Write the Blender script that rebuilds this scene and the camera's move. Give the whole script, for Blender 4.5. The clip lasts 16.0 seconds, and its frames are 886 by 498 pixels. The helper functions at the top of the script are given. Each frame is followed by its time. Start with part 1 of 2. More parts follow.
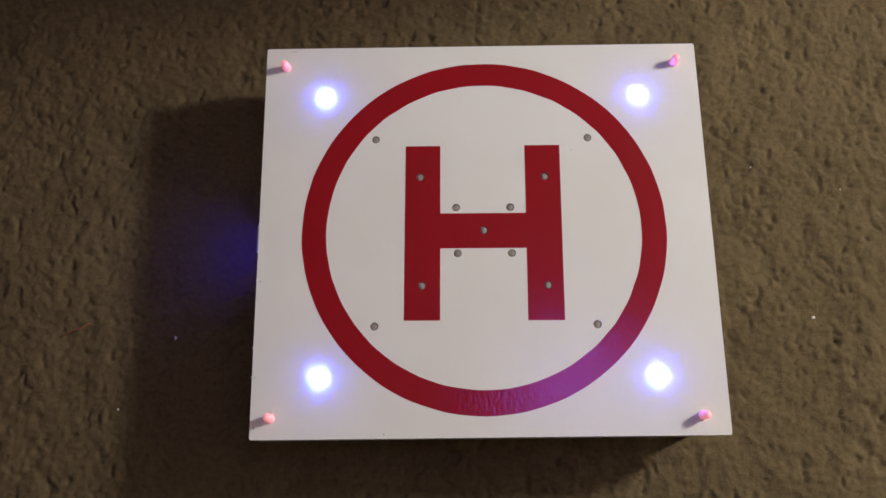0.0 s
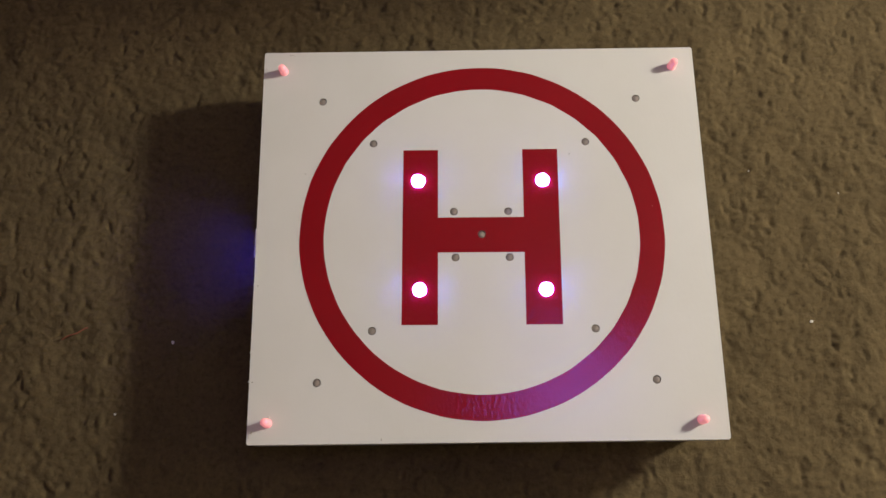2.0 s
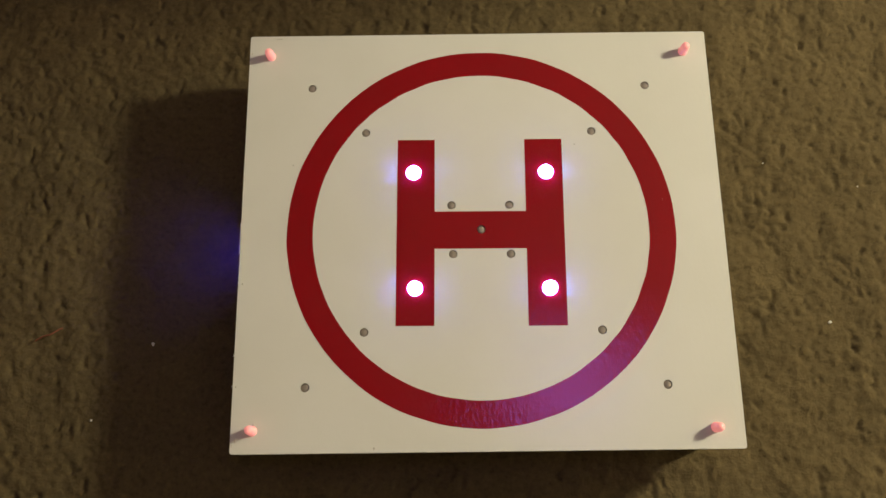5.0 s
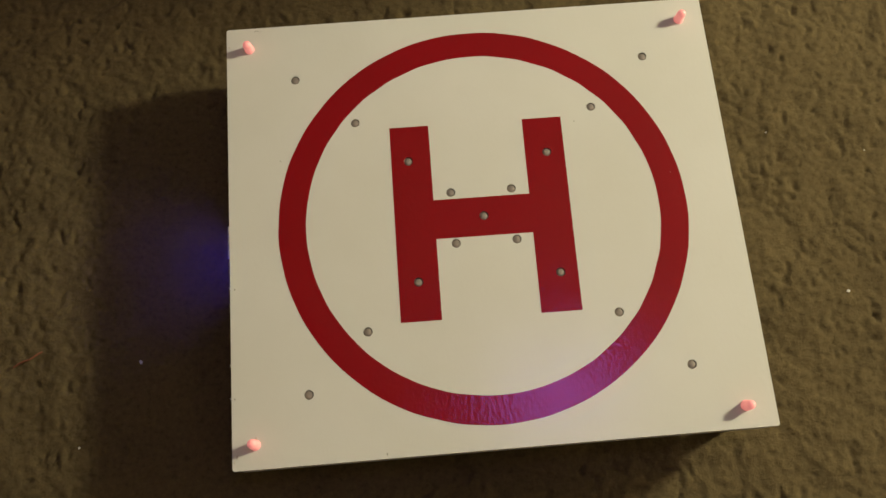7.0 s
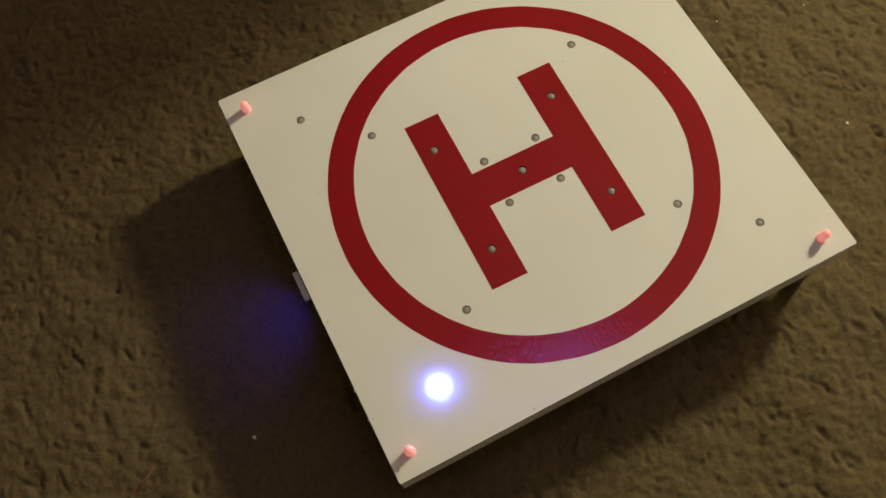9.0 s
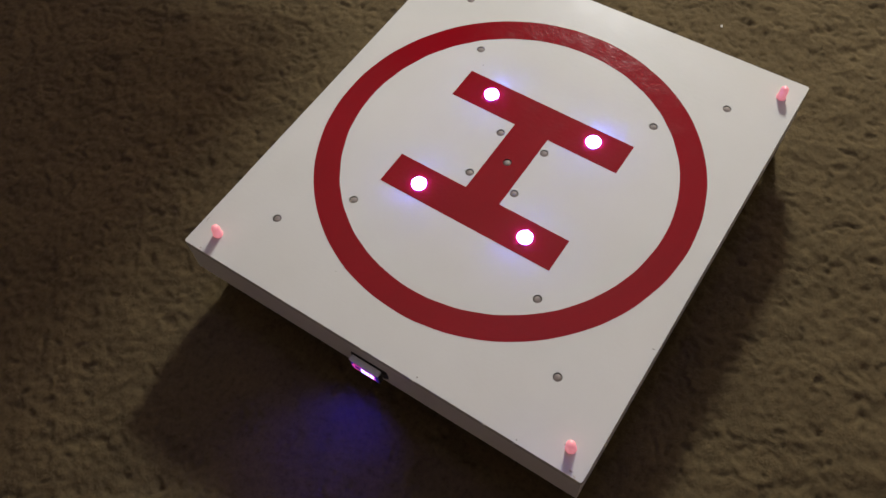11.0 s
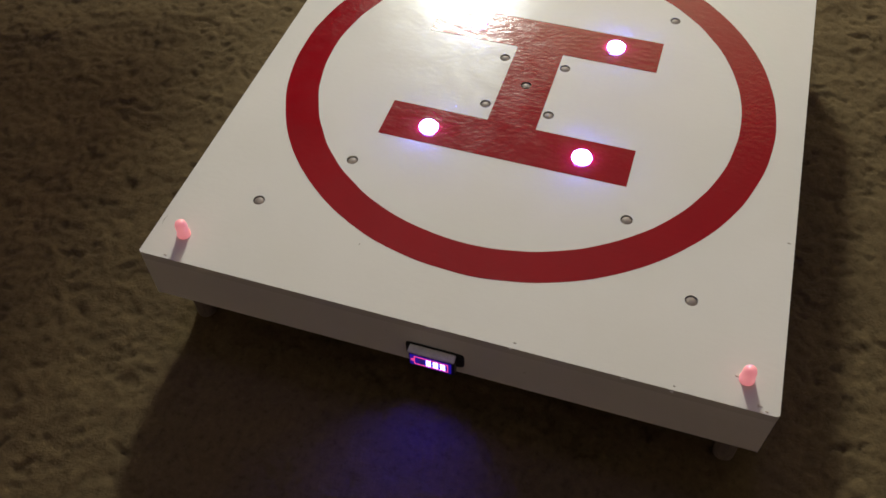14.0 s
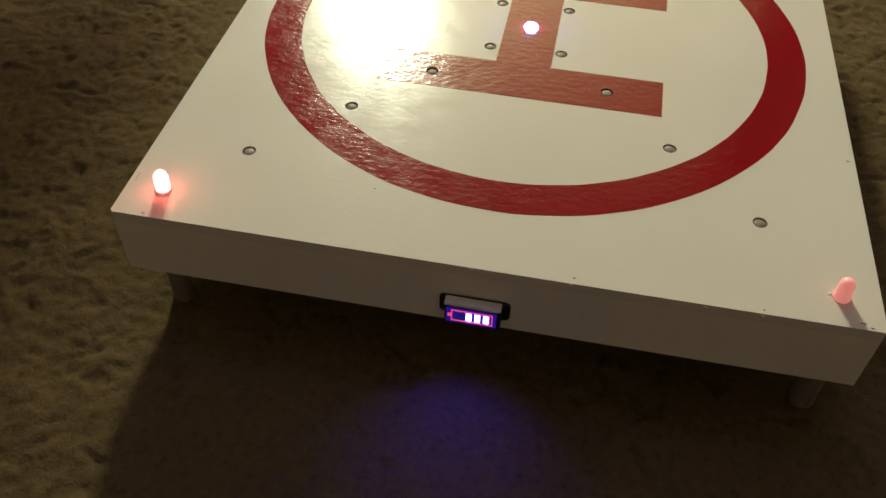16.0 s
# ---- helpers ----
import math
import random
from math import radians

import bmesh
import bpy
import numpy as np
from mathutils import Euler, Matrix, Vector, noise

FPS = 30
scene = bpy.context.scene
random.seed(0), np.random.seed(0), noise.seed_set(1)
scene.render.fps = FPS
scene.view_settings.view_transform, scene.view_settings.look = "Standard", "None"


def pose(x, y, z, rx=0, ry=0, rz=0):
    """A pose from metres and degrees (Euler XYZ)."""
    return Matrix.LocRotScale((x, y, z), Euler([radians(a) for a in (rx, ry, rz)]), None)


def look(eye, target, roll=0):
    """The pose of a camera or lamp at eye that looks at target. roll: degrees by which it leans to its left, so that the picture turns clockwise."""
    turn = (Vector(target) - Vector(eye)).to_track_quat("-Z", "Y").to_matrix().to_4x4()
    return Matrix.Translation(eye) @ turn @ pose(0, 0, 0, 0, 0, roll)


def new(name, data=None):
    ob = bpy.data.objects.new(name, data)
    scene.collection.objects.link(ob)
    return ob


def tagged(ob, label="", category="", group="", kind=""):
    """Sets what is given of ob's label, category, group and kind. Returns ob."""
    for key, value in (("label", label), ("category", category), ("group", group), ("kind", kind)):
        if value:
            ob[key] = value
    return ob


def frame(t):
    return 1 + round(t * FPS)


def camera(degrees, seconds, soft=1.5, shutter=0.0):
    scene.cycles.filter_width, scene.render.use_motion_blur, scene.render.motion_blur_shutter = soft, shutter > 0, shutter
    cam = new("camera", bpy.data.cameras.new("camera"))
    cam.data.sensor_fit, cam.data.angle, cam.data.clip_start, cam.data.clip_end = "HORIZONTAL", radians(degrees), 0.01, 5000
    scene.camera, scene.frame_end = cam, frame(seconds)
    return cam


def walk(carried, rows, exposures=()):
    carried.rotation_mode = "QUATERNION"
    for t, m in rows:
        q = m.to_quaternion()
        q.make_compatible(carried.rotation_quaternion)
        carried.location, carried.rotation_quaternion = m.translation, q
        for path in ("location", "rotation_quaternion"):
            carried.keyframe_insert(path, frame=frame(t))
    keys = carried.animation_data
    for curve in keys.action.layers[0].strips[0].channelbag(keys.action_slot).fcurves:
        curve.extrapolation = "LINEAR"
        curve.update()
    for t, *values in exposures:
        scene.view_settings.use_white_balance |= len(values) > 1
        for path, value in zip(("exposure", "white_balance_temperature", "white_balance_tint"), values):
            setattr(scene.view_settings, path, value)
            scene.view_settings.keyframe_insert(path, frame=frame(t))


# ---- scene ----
cam = camera(53.6, 16.0, soft=1.5, shutter=0.3)
PATH = [
    (0, (-0.009, -0.143, 0.632), (-0.066, 0.348, -1.305), -6.8),
    (0.5, (-0.009, -0.145, 0.632), (-0.065, 0.354, -1.304), -6.5),
    (1, (-0.008, -0.144, 0.632), (-0.068, 0.355, -1.304), -7.0),
    (1.5, (-0.007, -0.142, 0.632), (-0.067, 0.353, -1.305), -7.1),
    (2, (-0.009, -0.142, 0.631), (-0.061, 0.356, -1.305), -6.2),
    (2.5, (-0.008, -0.145, 0.629), (-0.06, 0.365, -1.304), -6.1),
    (3, (-0.01, -0.144, 0.628), (-0.055, 0.365, -1.305), -5.4),
    (3.5, (-0.009, -0.142, 0.62), (-0.064, 0.371, -1.313), -6.4),
    (4, (-0.012, -0.137, 0.611), (-0.058, 0.363, -1.324), -5.6),
    (4.5, (-0.01, -0.134, 0.603), (-0.056, 0.359, -1.335), -5.5),
    (7, (-0.03, -0.142, 0.563), (-0.008, 0.387, -1.366), -1.8),
    (7.5, (-0.049, -0.148, 0.556), (0.013, 0.406, -1.364), -1.7),
    (8, (-0.069, -0.147, 0.557), (0.024, 0.395, -1.366), -4.2),
    (8.5, (-0.097, -0.162, 0.557), (0.059, 0.419, -1.351), -4.9),
    (9, (-0.135, -0.182, 0.563), (0.118, 0.46, -1.314), -5.4),
    (9.5, (-0.178, -0.193, 0.563), (0.201, 0.491, -1.278), -6.4),
    (12, (-0.327, -0.102, 0.441), (0.725, 0.424, -1.177), -1.8),
    (12.5, (-0.338, -0.08, 0.408), (0.81, 0.4, -1.158), -0.1),
    (13, (-0.34, -0.067, 0.385), (0.846, 0.381, -1.162), 0.1),
    (13.5, (-0.339, -0.062, 0.372), (0.84, 0.371, -1.184), -0.9),
    (14, (-0.335, -0.055, 0.362), (0.822, 0.353, -1.218), -1.8),
    (14.5, (-0.346, -0.036, 0.342), (0.86, 0.296, -1.218), 0.1),
    (15, (-0.357, -0.018, 0.316), (0.919, 0.246, -1.202), 1.5),
    (15.5, (-0.36, -0.011, 0.291), (0.971, 0.242, -1.18), 1.2),
    (16, (-0.355, -0.009, 0.287), (0.983, 0.23, -1.18), 1.6),
]
# the white lamps tint the whole picture while four of them burn
CYCLES = [-0.02 + 1.51 * k for k in range(11)]


def plain_light(f):
    """The picture's exposure and white balance with no white lamp lit: a little darker and greener once the camera is low."""
    k = min(max((f / FPS - 5.0) / 7.0, 0.0), 1.0)
    return (-0.04 * k, 6500 - 30 * k, 10 - 5 * k)


TINTS = {f: plain_light(f) for f in (0, 150, 360, 480)}
# how strongly the tint sets in, where it differs: (cycle, ring of lamps)
STRENGTH = {(0, 2): 0.4, (1, 0): 0.85, (1, 2): 0.75, (2, 0): 0.55, (3, 0): 0.5, (5, 2): 1.25}
for n, start in enumerate(CYCLES):
    full = (0.03, -1150, 16) if start < 11 else (0.03, -900, 12)
    for k, (a, b) in enumerate(((-0.015, 0.115), (0.17, 0.315), (0.37, 0.53), (0.57, 0.715))):
        cool = [v * STRENGTH.get((n, k), 1.0) for v in full]
        first, last = math.ceil((start + a) * FPS), math.floor((start + b) * FPS)
        for f, lit in ((first - 1, False), (max(first, 0), True), (last, True), (last + 1, False)):
            if 0 <= f <= 480:
                TINTS[f] = tuple(v + d * lit for v, d in zip(plain_light(f), cool))
walk(cam, [(t, look(eye, target, roll)) for t, eye, target, roll in PATH], [(f / FPS, *TINTS[f]) for f in sorted(TINTS)])

# ---- world and lights ----
world = bpy.data.worlds.new("room_dark")
world.use_nodes = True
world.node_tree.nodes["Background"].inputs["Color"].default_value = (0.9, 0.75, 0.6, 1)
world.node_tree.nodes["Background"].inputs["Strength"].default_value = 0.02
scene.world = world
scene.view_settings.exposure = 0.0


def lamp(name, kind, place, watts, colour, size):
    data = bpy.data.lights.new(name, kind)
    data.energy, data.color = watts, colour
    if kind == "POINT":
        data.shadow_soft_size = size
    ob = new(name, data)
    ob.location = place
    return ob


# the warm table lamp beside the pad
lamp("table_lamp_light", "POINT", (1.26, 0.43, 0.84), 78.0, (1.0, 0.96, 0.70), 0.085)
# the gauge's blue light, which falls on the carpet before it
spot = lamp("gauge_light", "SPOT", (-0.1595, 0.0150, 0.0340), 0.10, (0.05, 0.03, 1.0), 0.0)
spot.data.shadow_soft_size, spot.data.spot_size, spot.data.spot_blend = 0.0, radians(112), 1.0
spot.matrix_basis = look((-0.1595, 0.0150, 0.0340), (-0.196, 0.0150, 0.0))
# a cool violet light high above
glow = lamp("ceiling_glow", "AREA", (0.34, 0.12, 2.35), 2.4, (0.30, 0.20, 1.0), 0.5)
glow.data.shape, glow.data.size, glow.data.size_y = "RECTANGLE", 0.36, 0.32

# ---- materials ----


def material(name):
    m = bpy.data.materials.new(name)
    m.use_nodes = True
    t = m.node_tree
    return m, t, t.nodes["Principled BSDF"]


def node(t, kind, **values):
    n = t.nodes.new(kind)
    for key, value in values.items():
        n.inputs[key].default_value = value
    return n


def noise_of(t, scale, detail=4.0, rough=0.55, stretch=None):
    co = t.nodes.new("ShaderNodeTexCoord")
    n = node(t, "ShaderNodeTexNoise", Scale=scale, Detail=detail, Roughness=rough)
    if stretch:
        mp = node(t, "ShaderNodeMapping", Scale=stretch)
        t.links.new(co.outputs["Object"], mp.inputs["Vector"])
        t.links.new(mp.outputs["Vector"], n.inputs["Vector"])
    else:
        t.links.new(co.outputs["Object"], n.inputs["Vector"])
    return n


def ramp(t, socket, stops):
    r = t.nodes.new("ShaderNodeValToRGB")
    e = r.color_ramp.elements
    e[0].position, e[0].color = stops[0][0], (*stops[0][1], 1)
    e[1].position, e[1].color = stops[-1][0], (*stops[-1][1], 1)
    for p, c in stops[1:-1]:
        x = e.new(p)
        x.color = (*c, 1)
    t.links.new(socket, r.inputs["Fac"])
    return r.outputs["Color"]


def mixed(t, a, b, fac, blend="MIX"):
    m = t.nodes.new("ShaderNodeMix")
    m.data_type, m.blend_type = "RGBA", blend
    for key, value in ((6, a), (7, b)):
        if hasattr(value, "links"):
            t.links.new(value, m.inputs[key])
        else:
            m.inputs[key].default_value = (*value, 1)
    if hasattr(fac, "links"):
        t.links.new(fac, m.inputs[0])
    else:
        m.inputs[0].default_value = fac
    return m.outputs[2]


def bump(t, bsdf, heights, strength, distance):
    last = None
    for h, s in zip(heights, strength):
        b = node(t, "ShaderNodeBump", Strength=s, Distance=distance)
        t.links.new(h, b.inputs["Height"])
        if last:
            t.links.new(last.outputs["Normal"], b.inputs["Normal"])
        last = b
    t.links.new(last.outputs["Normal"], bsdf.inputs["Normal"])


def paint(name, light, dark, rough, ripple, speck=None, grain=330.0, shine=0.5):
    """Brushed gloss paint: faint colour drift, orange peel and long brush ripples."""
    m, t, b = material(name)
    drift = noise_of(t, 14.0, 5.0)
    col = ramp(t, drift.outputs["Fac"], [(0.3, dark), (0.7, light)])
    if speck:
        dots = noise_of(t, 420.0, 2.0)
        f = ramp(t, dots.outputs["Fac"], [(0.76, (0, 0, 0)), (0.82, (0.6, 0.6, 0.6))])
        col = mixed(t, col, speck, f)
    t.links.new(col, b.inputs["Base Color"])
    peel = noise_of(t, grain, 3.0, 0.5, (1.0, 0.55, 1.0))
    brush = noise_of(t, 60.0, 4.0, 0.6, (0.35, 1.6, 1.0))
    bump(t, b, (peel.outputs["Fac"], brush.outputs["Fac"]), ripple, 0.0006)
    wear = noise_of(t, 90.0, 4.0)
    r = ramp(t, wear.outputs["Fac"], [(0.3, (rough * 0.8,) * 3), (0.7, (rough * 1.25,) * 3)])
    t.links.new(r, b.inputs["Roughness"])
    b.inputs["Specular IOR Level"].default_value = shine
    return m


WHITE = paint("white_gloss_paint", (0.73, 0.71, 0.65), (0.69, 0.67, 0.60), 0.18, (0.09, 0.08), None, 420.0, 0.20)
SIDE = paint("white_side_paint", (0.79, 0.77, 0.71), (0.73, 0.71, 0.65), 0.42, (0.3, 0.3), (0.30, 0.26, 0.20))
RED = paint("red_gloss_paint", (0.265, 0.001, 0.005), (0.235, 0.001, 0.004), 0.13, (0.22, 0.05), None, 480.0, 0.46)


def plain(name, colour, rough, metal=0.0, grain=300.0):
    m, t, b = material(name)
    n = noise_of(t, grain, 4.0)
    c = ramp(t, n.outputs["Fac"], [(0.3, tuple(v * 0.8 for v in colour)), (0.7, tuple(min(1, v * 1.15) for v in colour))])
    t.links.new(c, b.inputs["Base Color"])
    b.inputs["Roughness"].default_value, b.inputs["Metallic"].default_value = rough, metal
    return m


def glowing(name, colour, strength, base=(0.5, 0.5, 0.5)):
    m, t, b = material(name)
    b.inputs["Base Color"].default_value = (*base, 1)
    b.inputs["Emission Color"].default_value = (*colour, 1)
    b.inputs["Emission Strength"].default_value = strength
    return m


LENS = plain("clear_led_lens", (0.29, 0.24, 0.20), 0.5)
LENS.node_tree.nodes["Principled BSDF"].inputs["Specular IOR Level"].default_value = 0.3
SOCKET = plain("dark_socket", (0.03, 0.028, 0.025), 0.6)
BLACK = plain("black_plastic", (0.012, 0.012, 0.014), 0.35)
LEG = plain("worn_wood", (0.19, 0.15, 0.11), 0.8)
GREY = plain("grey_plastic", (0.78, 0.78, 0.80), 0.4)
WHITE_GLOW = glowing("white_led_light", (0.10, 0.16, 1.0), 230.0)
RED_GLOW = glowing("red_led_light", (1.0, 0.15, 0.12), 9.5)
RED_LENS = glowing("red_led_plastic", (1.0, 0.29, 0.26), 0.50, (0.92, 0.40, 0.37))
RED_LENS.node_tree.nodes["Principled BSDF"].inputs["Roughness"].default_value = 0.18
BAR_GLOW = glowing("blue_bar_light", (0.30, 0.26, 1.0), 9.0)
FRAME_GLOW = glowing("red_frame_light", (1.0, 0.05, 0.16), 0.9)
DIM_BAR = glowing("unlit_bar", (0.10, 0.06, 1.0), 0.10, (0.03, 0.03, 0.06))


def carpet_material(name):
    m, t, b = material(name)
    coarse = noise_of(t, 9.0, 5.0)
    fine = noise_of(t, 300.0, 5.0, 0.62)
    c1 = ramp(t, coarse.outputs["Fac"], [(0.3, (0.097, 0.070, 0.032)), (0.7, (0.129, 0.094, 0.043))])
    c2 = ramp(t, fine.outputs["Fac"], [(0.30, (0.72, 0.70, 0.69)), (0.44, (0.95, 0.95, 0.95)), (0.56, (1.03, 1.03, 1.03)), (0.72, (1.22, 1.22, 1.18))])
    c = mixed(t, c1, c2, 1.0, "MULTIPLY")
    t.links.new(c, b.inputs["Base Color"])
    b.inputs["Roughness"].default_value = 0.95
    b.inputs["Specular IOR Level"].default_value = 0.1
    fuzz = noise_of(t, 700.0, 3.0, 0.7)
    bump(t, b, (fine.outputs["Fac"], fuzz.outputs["Fac"]), (0.5, 0.4), 0.0013)
    return m


CARPET = carpet_material("brown_carpet")
WALL = plain("beige_wall_paint", (0.42, 0.35, 0.35), 0.8, 0.0, 30.0)
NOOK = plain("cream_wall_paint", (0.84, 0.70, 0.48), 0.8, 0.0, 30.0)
CEIL = plain("white_ceiling_paint", (0.36, 0.34, 0.34), 0.9, 0.0, 30.0)

# ---- mesh helpers ----


def mesh_of(name, bm, mat):
    me = bpy.data.meshes.new(name)
    bmesh.ops.recalc_face_normals(bm, faces=bm.faces)
    bm.to_mesh(me)
    bm.free()
    me.materials.append(mat)
    return me


def smooth(me):
    me.polygons.foreach_set("use_smooth", [True] * len(me.polygons))
    return me


def part(name, bm, mat, parent, label=""):
    me = bm if isinstance(bm, bpy.types.Mesh) else mesh_of(name, bm, mat)
    ob = new(name, me)
    ob.parent = parent
    if label:
        tagged(ob, label)
    return ob


def box(x0, x1, y0, y1, z0, z1, bevel=0.0, segments=2):
    bm = bmesh.new()
    bmesh.ops.create_cube(bm, size=1.0)
    for v in bm.verts:
        v.co = ((x0 + x1) / 2 + v.co.x * (x1 - x0), (y0 + y1) / 2 + v.co.y * (y1 - y0), (z0 + z1) / 2 + v.co.z * (z1 - z0))
    if bevel:
        bmesh.ops.bevel(bm, geom=list(bm.edges), offset=bevel, segments=segments, affect="EDGES", profile=0.5)
    return bm


def lathe(profile, around=20):
    """A turned shape from (radius, height) pairs, from the bottom up; it closes at radius 0."""
    bm = bmesh.new()
    rings = []
    for r, z in profile:
        if r < 1e-6:
            rings.append([bm.verts.new((0, 0, z))])
        else:
            rings.append([bm.verts.new((r * math.cos(2 * math.pi * k / around), r * math.sin(2 * math.pi * k / around), z)) for k in range(around)])
    for a, b in zip(rings, rings[1:]):
        for k in range(around):
            n = (k + 1) % around
            quad = [a[k % len(a)], a[n % len(a)], b[n % len(b)], b[k % len(b)]]
            quad = [v for i, v in enumerate(quad) if v not in quad[:i]]
            if len(quad) > 2:
                bm.faces.new(quad)
    return bm


def circle(cx, cy, r, n):
    return [(cx + r * math.cos(2 * math.pi * k / n), cy + r * math.sin(2 * math.pi * k / n)) for k in range(n)]


def sheet(outline, holes, z0, z1):
    """A flat plate from an outline with holes in it, from height z0 to z1."""
    bm = bmesh.new()
    edges = []
    for loop in [outline, *holes]:
        vs = [bm.verts.new((x, y, z1)) for x, y in loop]
        edges += [bm.edges.new((vs[i], vs[(i + 1) % len(vs)])) for i in range(len(vs))]
    bmesh.ops.triangle_fill(bm, use_beauty=True, use_dissolve=False, edges=edges, normal=(0, 0, 1))
    top = list(bm.faces)
    made = bmesh.ops.extrude_face_region(bm, geom=top)
    for v in made["geom"]:
        if isinstance(v, bmesh.types.BMVert):
            v.co.z = z0
    return bm


# ---- the room ----
X0, X1, Y0, Y1, ROOM = -2.0, 1.9, -2.0, 2.1, 2.4


def wall(name, *b):
    tagged(new(name, mesh_of(name, box(*b), WALL)), "plain beige painted room wall", "wall", kind="structure")


wall("wall_west", X0 - 0.1, X0, Y0 - 0.1, Y1 + 0.1, -0.03, ROOM)
wall("wall_east", X1, X1 + 0.1, Y0 - 0.1, Y1 + 0.1, -0.03, ROOM)
wall("wall_south", X0, X1, Y0 - 0.1, Y0, -0.03, ROOM)
wall("wall_north", X0, X1, Y1, Y1 + 0.1, -0.03, ROOM)
tagged(new("ceiling", mesh_of("ceiling", box(X0 - 0.1, X1 + 0.1, Y0 - 0.1, Y1 + 0.1, ROOM, ROOM + 0.1), CEIL)), "plain white painted ceiling", "ceiling", kind="structure")

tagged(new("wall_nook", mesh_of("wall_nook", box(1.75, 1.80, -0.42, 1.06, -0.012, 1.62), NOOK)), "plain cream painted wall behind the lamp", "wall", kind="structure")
# unseen board, added to block the lamp and shade the carpet north-west of the pad
tagged(new("shade_board", mesh_of("shade_board", box(0.44, 0.46, 0.296, Y1, 0.274, 0.62), WALL)), "unseen plain painted board at the room wall, added to shade the carpet", "wall", kind="structure")


def value_noise(x, y, cell, seed):
    g = np.random.default_rng(seed).random((256, 256))
    u, v = x / cell + 1000, y / cell + 1000
    i, j = np.floor(u).astype(int), np.floor(v).astype(int)
    a, b = u - i, v - j
    a, b = a * a * (3 - 2 * a), b * b * (3 - 2 * b)
    i, j, i1, j1 = i % 256, j % 256, (i + 1) % 256, (j + 1) % 256
    return (g[i, j] * (1 - a) + g[i1, j] * a) * (1 - b) + (g[i, j1] * (1 - a) + g[i1, j1] * a) * b


TUFT = 0.0058
PILE = -0.0045


def carpet_height(x, y):
    """Cut pile: crowded rounded tufts of uneven height, leaning and matted in patches."""
    wx = x + 0.006 * (value_noise(x, y, 0.012, 21) - 0.5)
    wy = y + 0.006 * (value_noise(x, y, 0.012, 22) - 0.5)
    jit = np.random.default_rng(3).random((512, 512, 3))
    i, j = np.floor(wx / TUFT).astype(int), np.floor(wy / TUFT).astype(int)
    best = np.full(x.shape, -1.0)
    for di in (-1, 0, 1):
        for dj in (-1, 0, 1):
            a, b = (i + di) % 512, (j + dj) % 512
            cx, cy = (i + di + jit[a, b, 0]) * TUFT, (j + dj + jit[a, b, 1]) * TUFT
            d2 = ((wx - cx) ** 2 + (wy - cy) ** 2) / (0.85 * TUFT) ** 2
            best = np.maximum(best, (0.55 + 0.45 * jit[a, b, 2]) * np.sqrt(np.clip(1 - d2, 0, 1)))
    # short dark splits where the pile parts
    ridge = 1 - np.abs(2 * value_noise(wx + 0.3 * wy, wy, 0.0062, 31) - 1)
    here = np.clip((value_noise(x, y, 0.0075, 32) - 0.56) / 0.2, 0, 1)
    split = np.clip((ridge - 0.74) / 0.22, 0, 1) * here
    return PILE + 0.0012 * np.clip(best, 0, 1) + 0.0030 * (value_noise(x, y, 0.030, 5) - 0.5) + 0.0017 * (value_noise(wx, wy, 0.0100, 8) - 0.5) \
        + 0.0010 * (value_noise(x, y, 0.0034, 6) - 0.5) - 0.0019 * split


def carpet():
    def steps(lo, hi, a, b):
        return np.concatenate([np.linspace(lo, a, 12)[:-1], np.arange(a, b, 0.0015), np.linspace(b, hi, 12)])
    xs, ys = steps(X0, X1, -0.62, 0.70), steps(Y0, Y1, -0.55, 0.80)
    gx, gy = np.meshgrid(xs, ys, indexing="ij")
    z = carpet_height(gx, gy)
    nx, ny = len(xs), len(ys)
    co = np.stack([gx, gy, z], -1).reshape(-1, 3)
    k = np.arange(nx * ny).reshape(nx, ny)
    quads = np.stack([k[:-1, :-1], k[1:, :-1], k[1:, 1:], k[:-1, 1:]], -1).reshape(-1, 4)
    add_mesh("carpet", co, quads, CARPET, "worn brown cut pile carpet", "carpet", "structure")


def add_mesh(name, co, quads, mat, label, category, kind):
    me = bpy.data.meshes.new(name)
    me.vertices.add(len(co))
    me.vertices.foreach_set("co", co.astype(np.float32).ravel())
    me.loops.add(quads.size)
    me.loops.foreach_set("vertex_index", quads.astype(np.int32).ravel())
    me.polygons.add(len(quads))
    me.polygons.foreach_set("loop_start", np.arange(0, quads.size, 4, dtype=np.int32))
    me.polygons.foreach_set("use_smooth", np.ones(len(quads), dtype=bool))
    me.update(calc_edges=True)
    me.materials.append(mat)
    return tagged(new(name, me), label, category, kind=kind)


carpet()

# ---- the helipad ----
TOP = 0.057
CX, CY = 0.0014, 0.0152
OUTER = [(-0.1095, 0.114), (0.111, 0.114), (0.114, -0.0825), (-0.107, -0.084)]
RING = [(-0.073, 0.082), (0.0745, 0.082), (0.076, -0.049), (-0.0715, -0.050)]
LETTER = [(-0.0415, 0.054), (0.044, 0.054), (0.0445, -0.0225), (-0.040, -0.0225)]
MIDDLE = [(-0.017, 0.032), (0.020, 0.032), (0.0205, -0.0003), (-0.016, -0.0003)]
CENTRE = [(0.002, 0.0158)]
CORNER = [(-0.138, 0.1375), (0.1375, 0.138), (0.141, -0.108), (-0.138, -0.110)]
HOLE = 0.00275

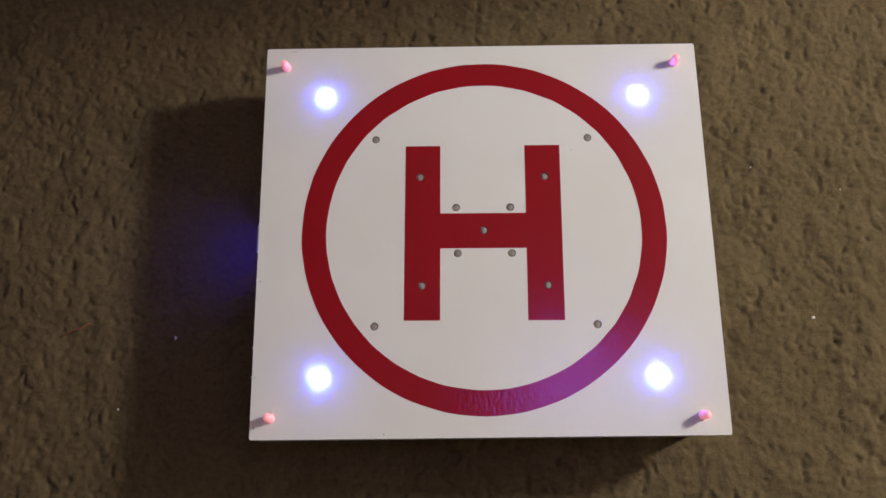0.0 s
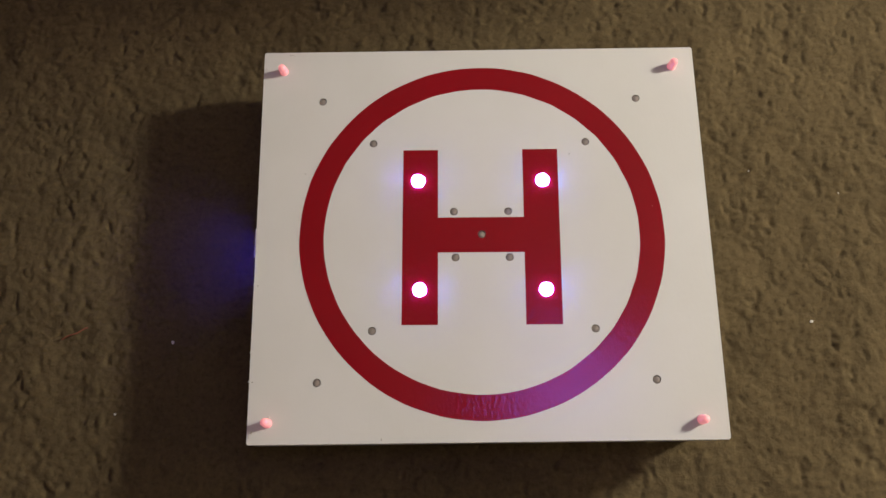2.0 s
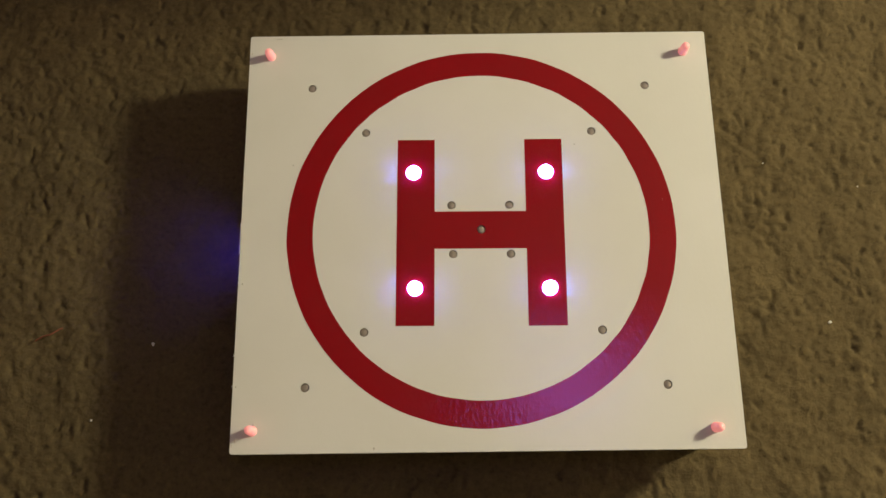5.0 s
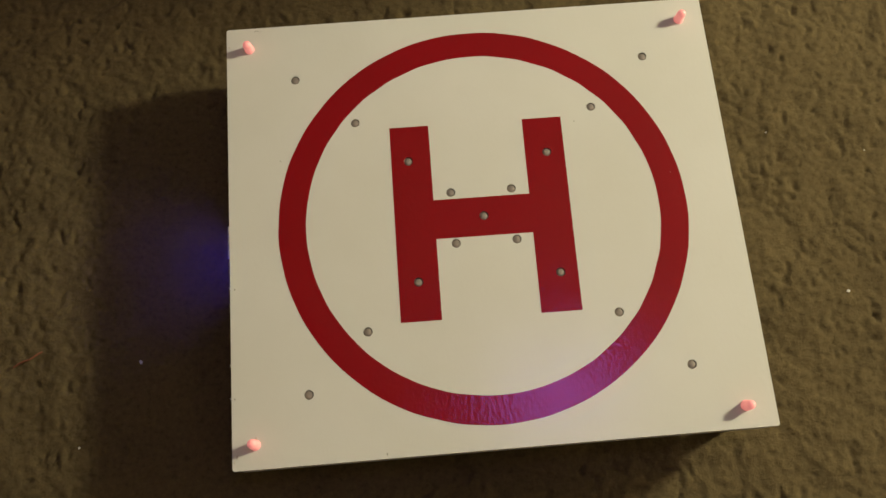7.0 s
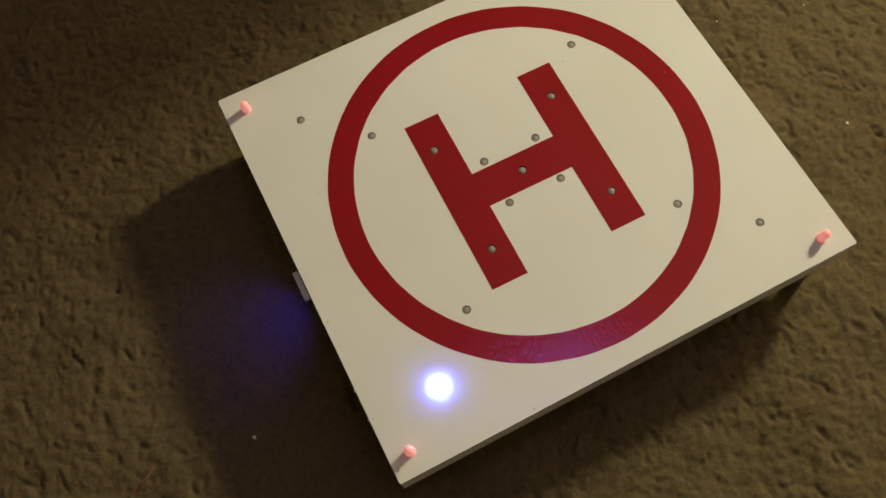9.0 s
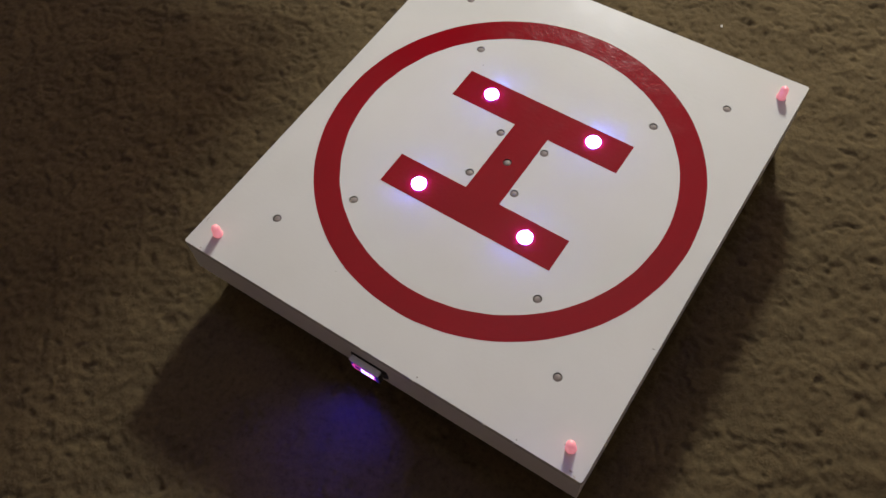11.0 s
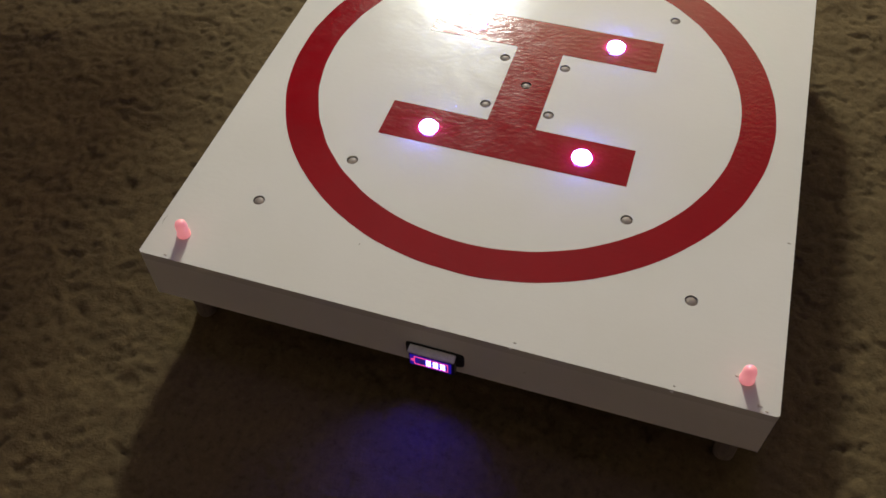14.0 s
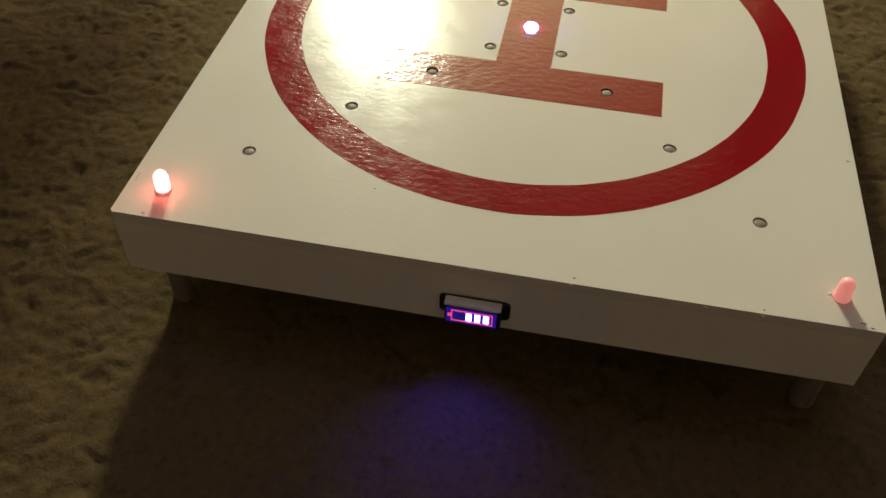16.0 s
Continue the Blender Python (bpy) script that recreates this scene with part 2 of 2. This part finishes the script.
pad = tagged(new("helipad"), "white painted wooden helipad box with red ringed H on carpet", "helipad")
all_holes = [circle(x, y, HOLE, 18) for x, y in OUTER + RING + LETTER + MIDDLE + CENTRE + CORNER]
QUAD = [(-0.1512, -0.1238), (0.1585, -0.1205), (0.1527, 0.1527), (-0.1527, 0.1525)]


def inset(d):
    """The pad's outline, moved in by d metres."""
    sx, sy = (1, -1, -1, 1), (1, 1, -1, -1)
    return [(x + d * sx[i], y + d * sy[i]) for i, (x, y) in enumerate(QUAD)]


def cut_corners(loop, d):
    out = []
    for i, p in enumerate(loop):
        for q in (loop[i - 1], loop[(i + 1) % 4]):
            v = Vector(q) - Vector(p)
            out.append(tuple(Vector(p) + v.normalized() * d))
    return out


part("top_panel", sheet(cut_corners(QUAD, 0.001), all_holes, TOP - 0.0045, TOP), WHITE, pad, "glossy white painted square top panel")
LOW, THICK = 0.0258, 0.009
Z1 = TOP - 0.0046
face, back = inset(0.0004), inset(THICK)
for i in range(4):
    j = (i + 1) % 4
    label = "white side board that carries the battery gauge" if i == 3 else ""
    part("side_panel", sheet([face[i], face[j], back[j], back[i]], [], LOW, Z1), SIDE, pad, label)
for x in (-0.1385, 0.1430):
    for y in (-0.1150, 0.1415):
        leg = part("leg", lathe([(0, -0.008), (0.0042, -0.008), (0.0047, -0.006), (0.0047, LOW + 0.004), (0, LOW + 0.004)], 16), LEG, pad, "short round wooden dowel leg")
        leg.location = (x, y, 0)


def brushed(r, seed):
    """A circle about the pad's middle with the slight waver of a hand-painted edge."""
    g = random.Random(seed)
    waves = [(g.randint(5, 40), g.uniform(0, 6.28), g.uniform(0.00002, 0.00007)) for _ in range(7)]
    out = []
    for k in range(220):
        a = 2 * math.pi * k / 220
        q = r + sum(h * math.sin(n * a + p) for n, p, h in waves)
        out.append((CX + q * math.cos(a), CY - 0.0002 + q * math.sin(a)))
    return out


part("painted_ring", sheet(brushed(0.1237, 1), [brushed(0.1070, 2)], TOP - 0.0008, TOP + 0.00008), RED, pad, "dark red painted circle band")
HX0, HX1, HY0, HY1 = -0.0520, 0.0548, -0.0462, 0.0768
BAR, CB0, CB1 = 0.0242, 0.0032, 0.0278
h_loop = [(HX0, HY0), (HX0 + BAR, HY0), (HX0 + BAR, CB0), (HX1 - BAR, CB0), (HX1 - BAR, HY0), (HX1, HY0),
          (HX1, HY1), (HX1 - BAR, HY1), (HX1 - BAR, CB1), (HX0 + BAR, CB1), (HX0 + BAR, HY1), (HX0, HY1)]
part("letter_h", sheet(h_loop, [circle(x, y, HOLE, 18) for x, y in LETTER + CENTRE], TOP - 0.0008, TOP + 0.00008), RED, pad, "dark red painted capital letter H")

# lamps: a socket under each hole, a clear lens in it, and an added glowing cap, wider than the lens to imitate bloom,
# that rises when it is lit
SOCKET_MESH = smooth(mesh_of("socket", lathe([(0, -0.016), (0.0062, -0.016), (0.0062, -0.0047), (0.00262, -0.0046), (0.00262, -0.0007), (0.0021, -0.0012), (0.0021, -0.0040), (0, -0.0042)]), SOCKET))
LENS_MESH = smooth(mesh_of("lens", lathe([(0, -0.0041), (0.0020, -0.0040), (0.0026, -0.0020), (0.00255, -0.0008), (0.0018, -0.0003), (0.0009, -0.0001), (0, 0.0)]), LENS))
CORE_MESH = smooth(mesh_of("bloom_cap", lathe([(0, 0), (0.0047, 0), (0.0047, 0.0004), (0.0041, 0.0013), (0.0025, 0.0020), (0, 0.0023)], 20), WHITE_GLOW))
SMALL_CORE = smooth(mesh_of("bloom_cap", lathe([(0, 0), (0.0032, 0), (0.0032, 0.0004), (0.0027, 0.0011), (0.0016, 0.0017), (0, 0.0020)], 20), WHITE_GLOW))
BODY = [(0, -0.004), (0.0026, -0.004), (0.0026, 0.0002), (0.0031, 0.0003), (0.0031, 0.0010), (0.0027, 0.0013), (0.0027, 0.0066), (0.0024, 0.0081), (0.0015, 0.0092), (0, 0.0096)]
RED_MESH = smooth(mesh_of("red_lens", lathe(BODY), RED_LENS))
CAP_MESH = smooth(mesh_of("bloom_cap", lathe([(0, 0.0012), (0.00282, 0.0012), (0.00282, 0.0067), (0.0025, 0.0082), (0.0016, 0.0094), (0, 0.0098)]), RED_GLOW))
COLLAR_MESH = smooth(mesh_of("collar", lathe([(0, -0.030), (0.0040, -0.030), (0.0040, -0.0047), (0.00273, -0.0046), (0.00273, -0.0004), (0.0022, -0.0006)]), SOCKET))
DOWN, UP, RED_DOWN = -0.0085, 0.0004, -0.0135
BLINKS = []


def white_led(x, y, windows, lead):
    led = part("white_led", SOCKET_MESH, None, pad, "small round white LED set flush in its hole")
    led.location = (x, y, TOP)
    part("lens", LENS_MESH, None, led)
    core = part("bloom_cap", CORE_MESH if (x, y) != CENTRE[0] else SMALL_CORE, None, led)
    core.location = (0, 0, DOWN)
    BLINKS.append((core, DOWN, UP, [(a - lead, b - lead) for a, b in windows]))


def red_led(x, y, windows, tilt):
    led = part("red_led", COLLAR_MESH, None, pad, "red domed LED standing up at the pad's corner")
    led.matrix_basis = pose(x, y, TOP, *tilt)
    part("red_lens", RED_MESH, None, led)
    core = part("bloom_cap", CAP_MESH, None, led)
    core.location = (0, 0, RED_DOWN)
    BLINKS.append((core, RED_DOWN, 0.00005, windows))


for group, a, b in ((OUTER, -0.020, 0.115), (RING, 0.17, 0.315), (LETTER, 0.37, 0.53), (MIDDLE, 0.57, 0.715), (CENTRE, 0.77, 0.935)):
    for k, (x, y) in enumerate(group):
        lead = (0.0, 0.0, 0.012, 0.022)[k] if group is OUTER else 0.0
        white_led(x, y, [(c + a, c + b) for c in CYCLES], lead)
FLASH = [0.275 + 0.5045 * k for k in range(32)]
for k, (x, y) in enumerate(CORNER):
    red_led(x, y, [(s, s + (0.093 if k == 0 else 0.075)) for s in FLASH], ((3, -2, 0), (-2, 3, 0), (2, 4, 0), (-3, -5, 0))[k])

# ---- battery gauge in the side ----
GY, GX = 0.0150, -0.1520
# the blue bloom round the lit bars, put into the display's emission
DISPLAY = glowing("bloom_display", (0.07, 0.02, 1.0), 0.22, (0.01, 0.01, 0.02))
gauge = part("battery_gauge", box(GX - 0.0008, GX + 0.008, GY - 0.0140, GY + 0.0138, 0.0298, 0.0414, 0.0028), BLACK, pad, "small black battery level gauge with lit red and blue bars")
part("housing", box(GX - 0.0042, GX - 0.0009, GY - 0.0104, GY + 0.0104, 0.0298, 0.0399, 0.0005), BLACK, gauge)
part("ledge", box(GX - 0.0047, GX - 0.0009, GY - 0.0103, GY + 0.0105, 0.0400, 0.0415, 0.0003), GREY, gauge, "grey upper lip of the gauge")
FX = GX - 0.0046
part("display", box(GX - 0.00435, GX - 0.0010, GY - 0.0090, GY + 0.0098, 0.0306, 0.0388, 0.0003), DISPLAY, gauge, "dark blue glowing display window")
D0, D1, E0, E1 = GY - 0.0076, GY + 0.0078, 0.0318, 0.0378


def display_bar(name, y0, y1, z0, z1, mat):
    part(name, box(FX, FX + 0.0004, y0, y1, z0, z1), mat, gauge)


display_bar("frame_bar", D0, D1, E1 - 0.0004, E1, FRAME_GLOW)
display_bar("frame_bar", D0, D1, E0, E0 + 0.0004, FRAME_GLOW)
display_bar("frame_bar", D0, D0 + 0.0004, E0 + 0.0006, E1 - 0.0006, FRAME_GLOW)
display_bar("frame_bar", D1 - 0.0004, D1, E0 + 0.0006, E1 - 0.0006, FRAME_GLOW)
display_bar("frame_nub", D1 + 0.0001, D1 + 0.0013, E0 + 0.0022, E1 - 0.0022, FRAME_GLOW)
for k in range(4):
    y0 = D0 + 0.0014 + k * 0.0032
    display_bar("level_bar", y0, y0 + 0.0021, E0 + 0.0010, E1 - 0.0010, DIM_BAR if k == 3 else BAR_GLOW)

# ---- marks of making and wear on the pad ----
GLUE = plain("clear_dried_glue", (0.66, 0.60, 0.50), 0.2)
PENCIL = plain("pencil_grey", (0.36, 0.33, 0.26), 0.7)


def blob(name, x, y, z, sx, sy, sz, mat, seed):
    bm = bmesh.new()
    bmesh.ops.create_icosphere(bm, subdivisions=2, radius=1.0)
    r = random.Random(seed)
    for v in bm.verts:
        k = r.uniform(0.82, 1.12)
        v.co = (x + v.co.x * sx * k, y + v.co.y * sy * k, z + v.co.z * sz * k)
    part(name, smooth(mesh_of(name, bm, mat)), None, pad)


for i, (x, y, a, b) in enumerate(((-0.1375, -0.1066, 0.0010, 0.0016), (-0.1484, -0.1160, 0.0007, 0.0018), (-0.1500, -0.1188, 0.0006, 0.0012), (-0.1508, 0.1400, 0.0006, 0.0012), (0.1405, -0.1110, 0.0008, 0.0010))):
    blob("glue_blob", x, y, TOP, a * 0.7, b * 0.7, 0.0003, GLUE, i)
for i, (y, b) in enumerate(((0.017, 0.0022), (-0.018, 0.0012), (-0.083, 0.0010), (0.055, 0.0009), (0.092, 0.0014), (-0.064, 0.0016), (0.120, 0.0008))):
    blob("paint_run", -0.1520, y, TOP - 0.0006, 0.0003, b * 0.7, 0.0004, WHITE, 20 + i)
for i, (x, y, b) in enumerate(((-0.1495, -0.0835, 0.0006), (-0.1490, -0.0190, 0.0007), (0.0630, 0.0730, 0.0005), (-0.0640, -0.1203, 0.0009), (-0.1200, 0.0600, 0.0004), (0.1180, 0.0350, 0.0004))):
    blob("dirt_speck", x, y, TOP, 0.0004, b, 0.00012, PENCIL, 40 + i)


def pencil_arc(cx, cy, r, a0, a1):
    """A thin curved line left on the paint beside a lamp."""
    bm = bmesh.new()
    rows = []
    for k in range(13):
        a = radians(a0 + (a1 - a0) * k / 12)
        w = 0.00016 * (1 - abs(k - 6) / 7)
        rows.append([bm.verts.new((cx + (r + s * w) * math.cos(a), cy + (r + s * w) * math.sin(a), TOP + 0.00006)) for s in (-1, 1)])
    for p, q in zip(rows, rows[1:]):
        bm.faces.new((p[0], p[1], q[1], q[0]))
    part("pencil_arc", bm, PENCIL, pad)


pencil_arc(-0.1330, 0.1450, 0.0055, 60, 120)

# ---- bits of lint on the carpet ----
LINT = plain("pale_lint", (0.75, 0.72, 0.66), 0.8)


def lint(x, y, size, turn):
    bm = bmesh.new()
    bmesh.ops.create_icosphere(bm, subdivisions=1, radius=size)
    r = random.Random(int(abs(x) * 9000))
    for v in bm.verts:
        v.co *= r.uniform(0.6, 1.25)
        v.co.z *= 0.6
    ob = tagged(new("lint", mesh_of("lint", bm, LINT)), "tiny pale bit of lint lying on the carpet", "lint", "bits of lint")
    ob.matrix_basis = pose(x, y, PILE + 0.0022, 0, 0, turn)


for x, y, s in ((-0.224, -0.048, 0.0017), (0.240, -0.035, 0.0014), (-0.262, -0.100, 0.0009), (0.205, 0.080, 0.0006), (0.27, 0.062, 0.0006)):
    lint(x, y, s, 40 * x)


def twig():
    """A bent reddish thread on the carpet."""
    cu = bpy.data.curves.new("thread", "CURVE")
    cu.dimensions, cu.bevel_depth, cu.bevel_resolution = "3D", 0.0006, 2
    sp = cu.splines.new("NURBS")
    pts = [(-0.306, -0.046, 0.002), (-0.300, -0.042, 0.0035), (-0.295, -0.043, 0.003), (-0.291, -0.038, 0.0025), (-0.288, -0.037, 0.0015)]
    sp.points.add(len(pts) - 1)
    for p, c in zip(sp.points, pts):
        p.co = (c[0], c[1], c[2] + PILE + 0.001, 1)
    sp.use_endpoint_u = True
    cu.materials.append(plain("rust_thread", (0.22, 0.07, 0.03), 0.8))
    tagged(new("thread", cu), "short bent rust-brown thread on the carpet", "thread")


twig()


def motions():
    step = 1 / FPS
    for core, down, up, windows in BLINKS:
        low, high = pose(0, 0, down), pose(0, 0, up)
        rows = {}
        for a, b in windows:
            first, last = math.ceil(a * FPS - 1e-6), math.floor(b * FPS + 1e-6)
            for f, m in ((first - 1, low), (first, high), (last, high), (last + 1, low)):
                if first <= 0 <= last:
                    rows[0] = high
                if 0 <= f <= 480:
                    rows[f] = m
        rows.setdefault(0, low)
        rows.setdefault(480, low)
        walk(core, [(f * step, rows[f]) for f in sorted(rows)])


motions()
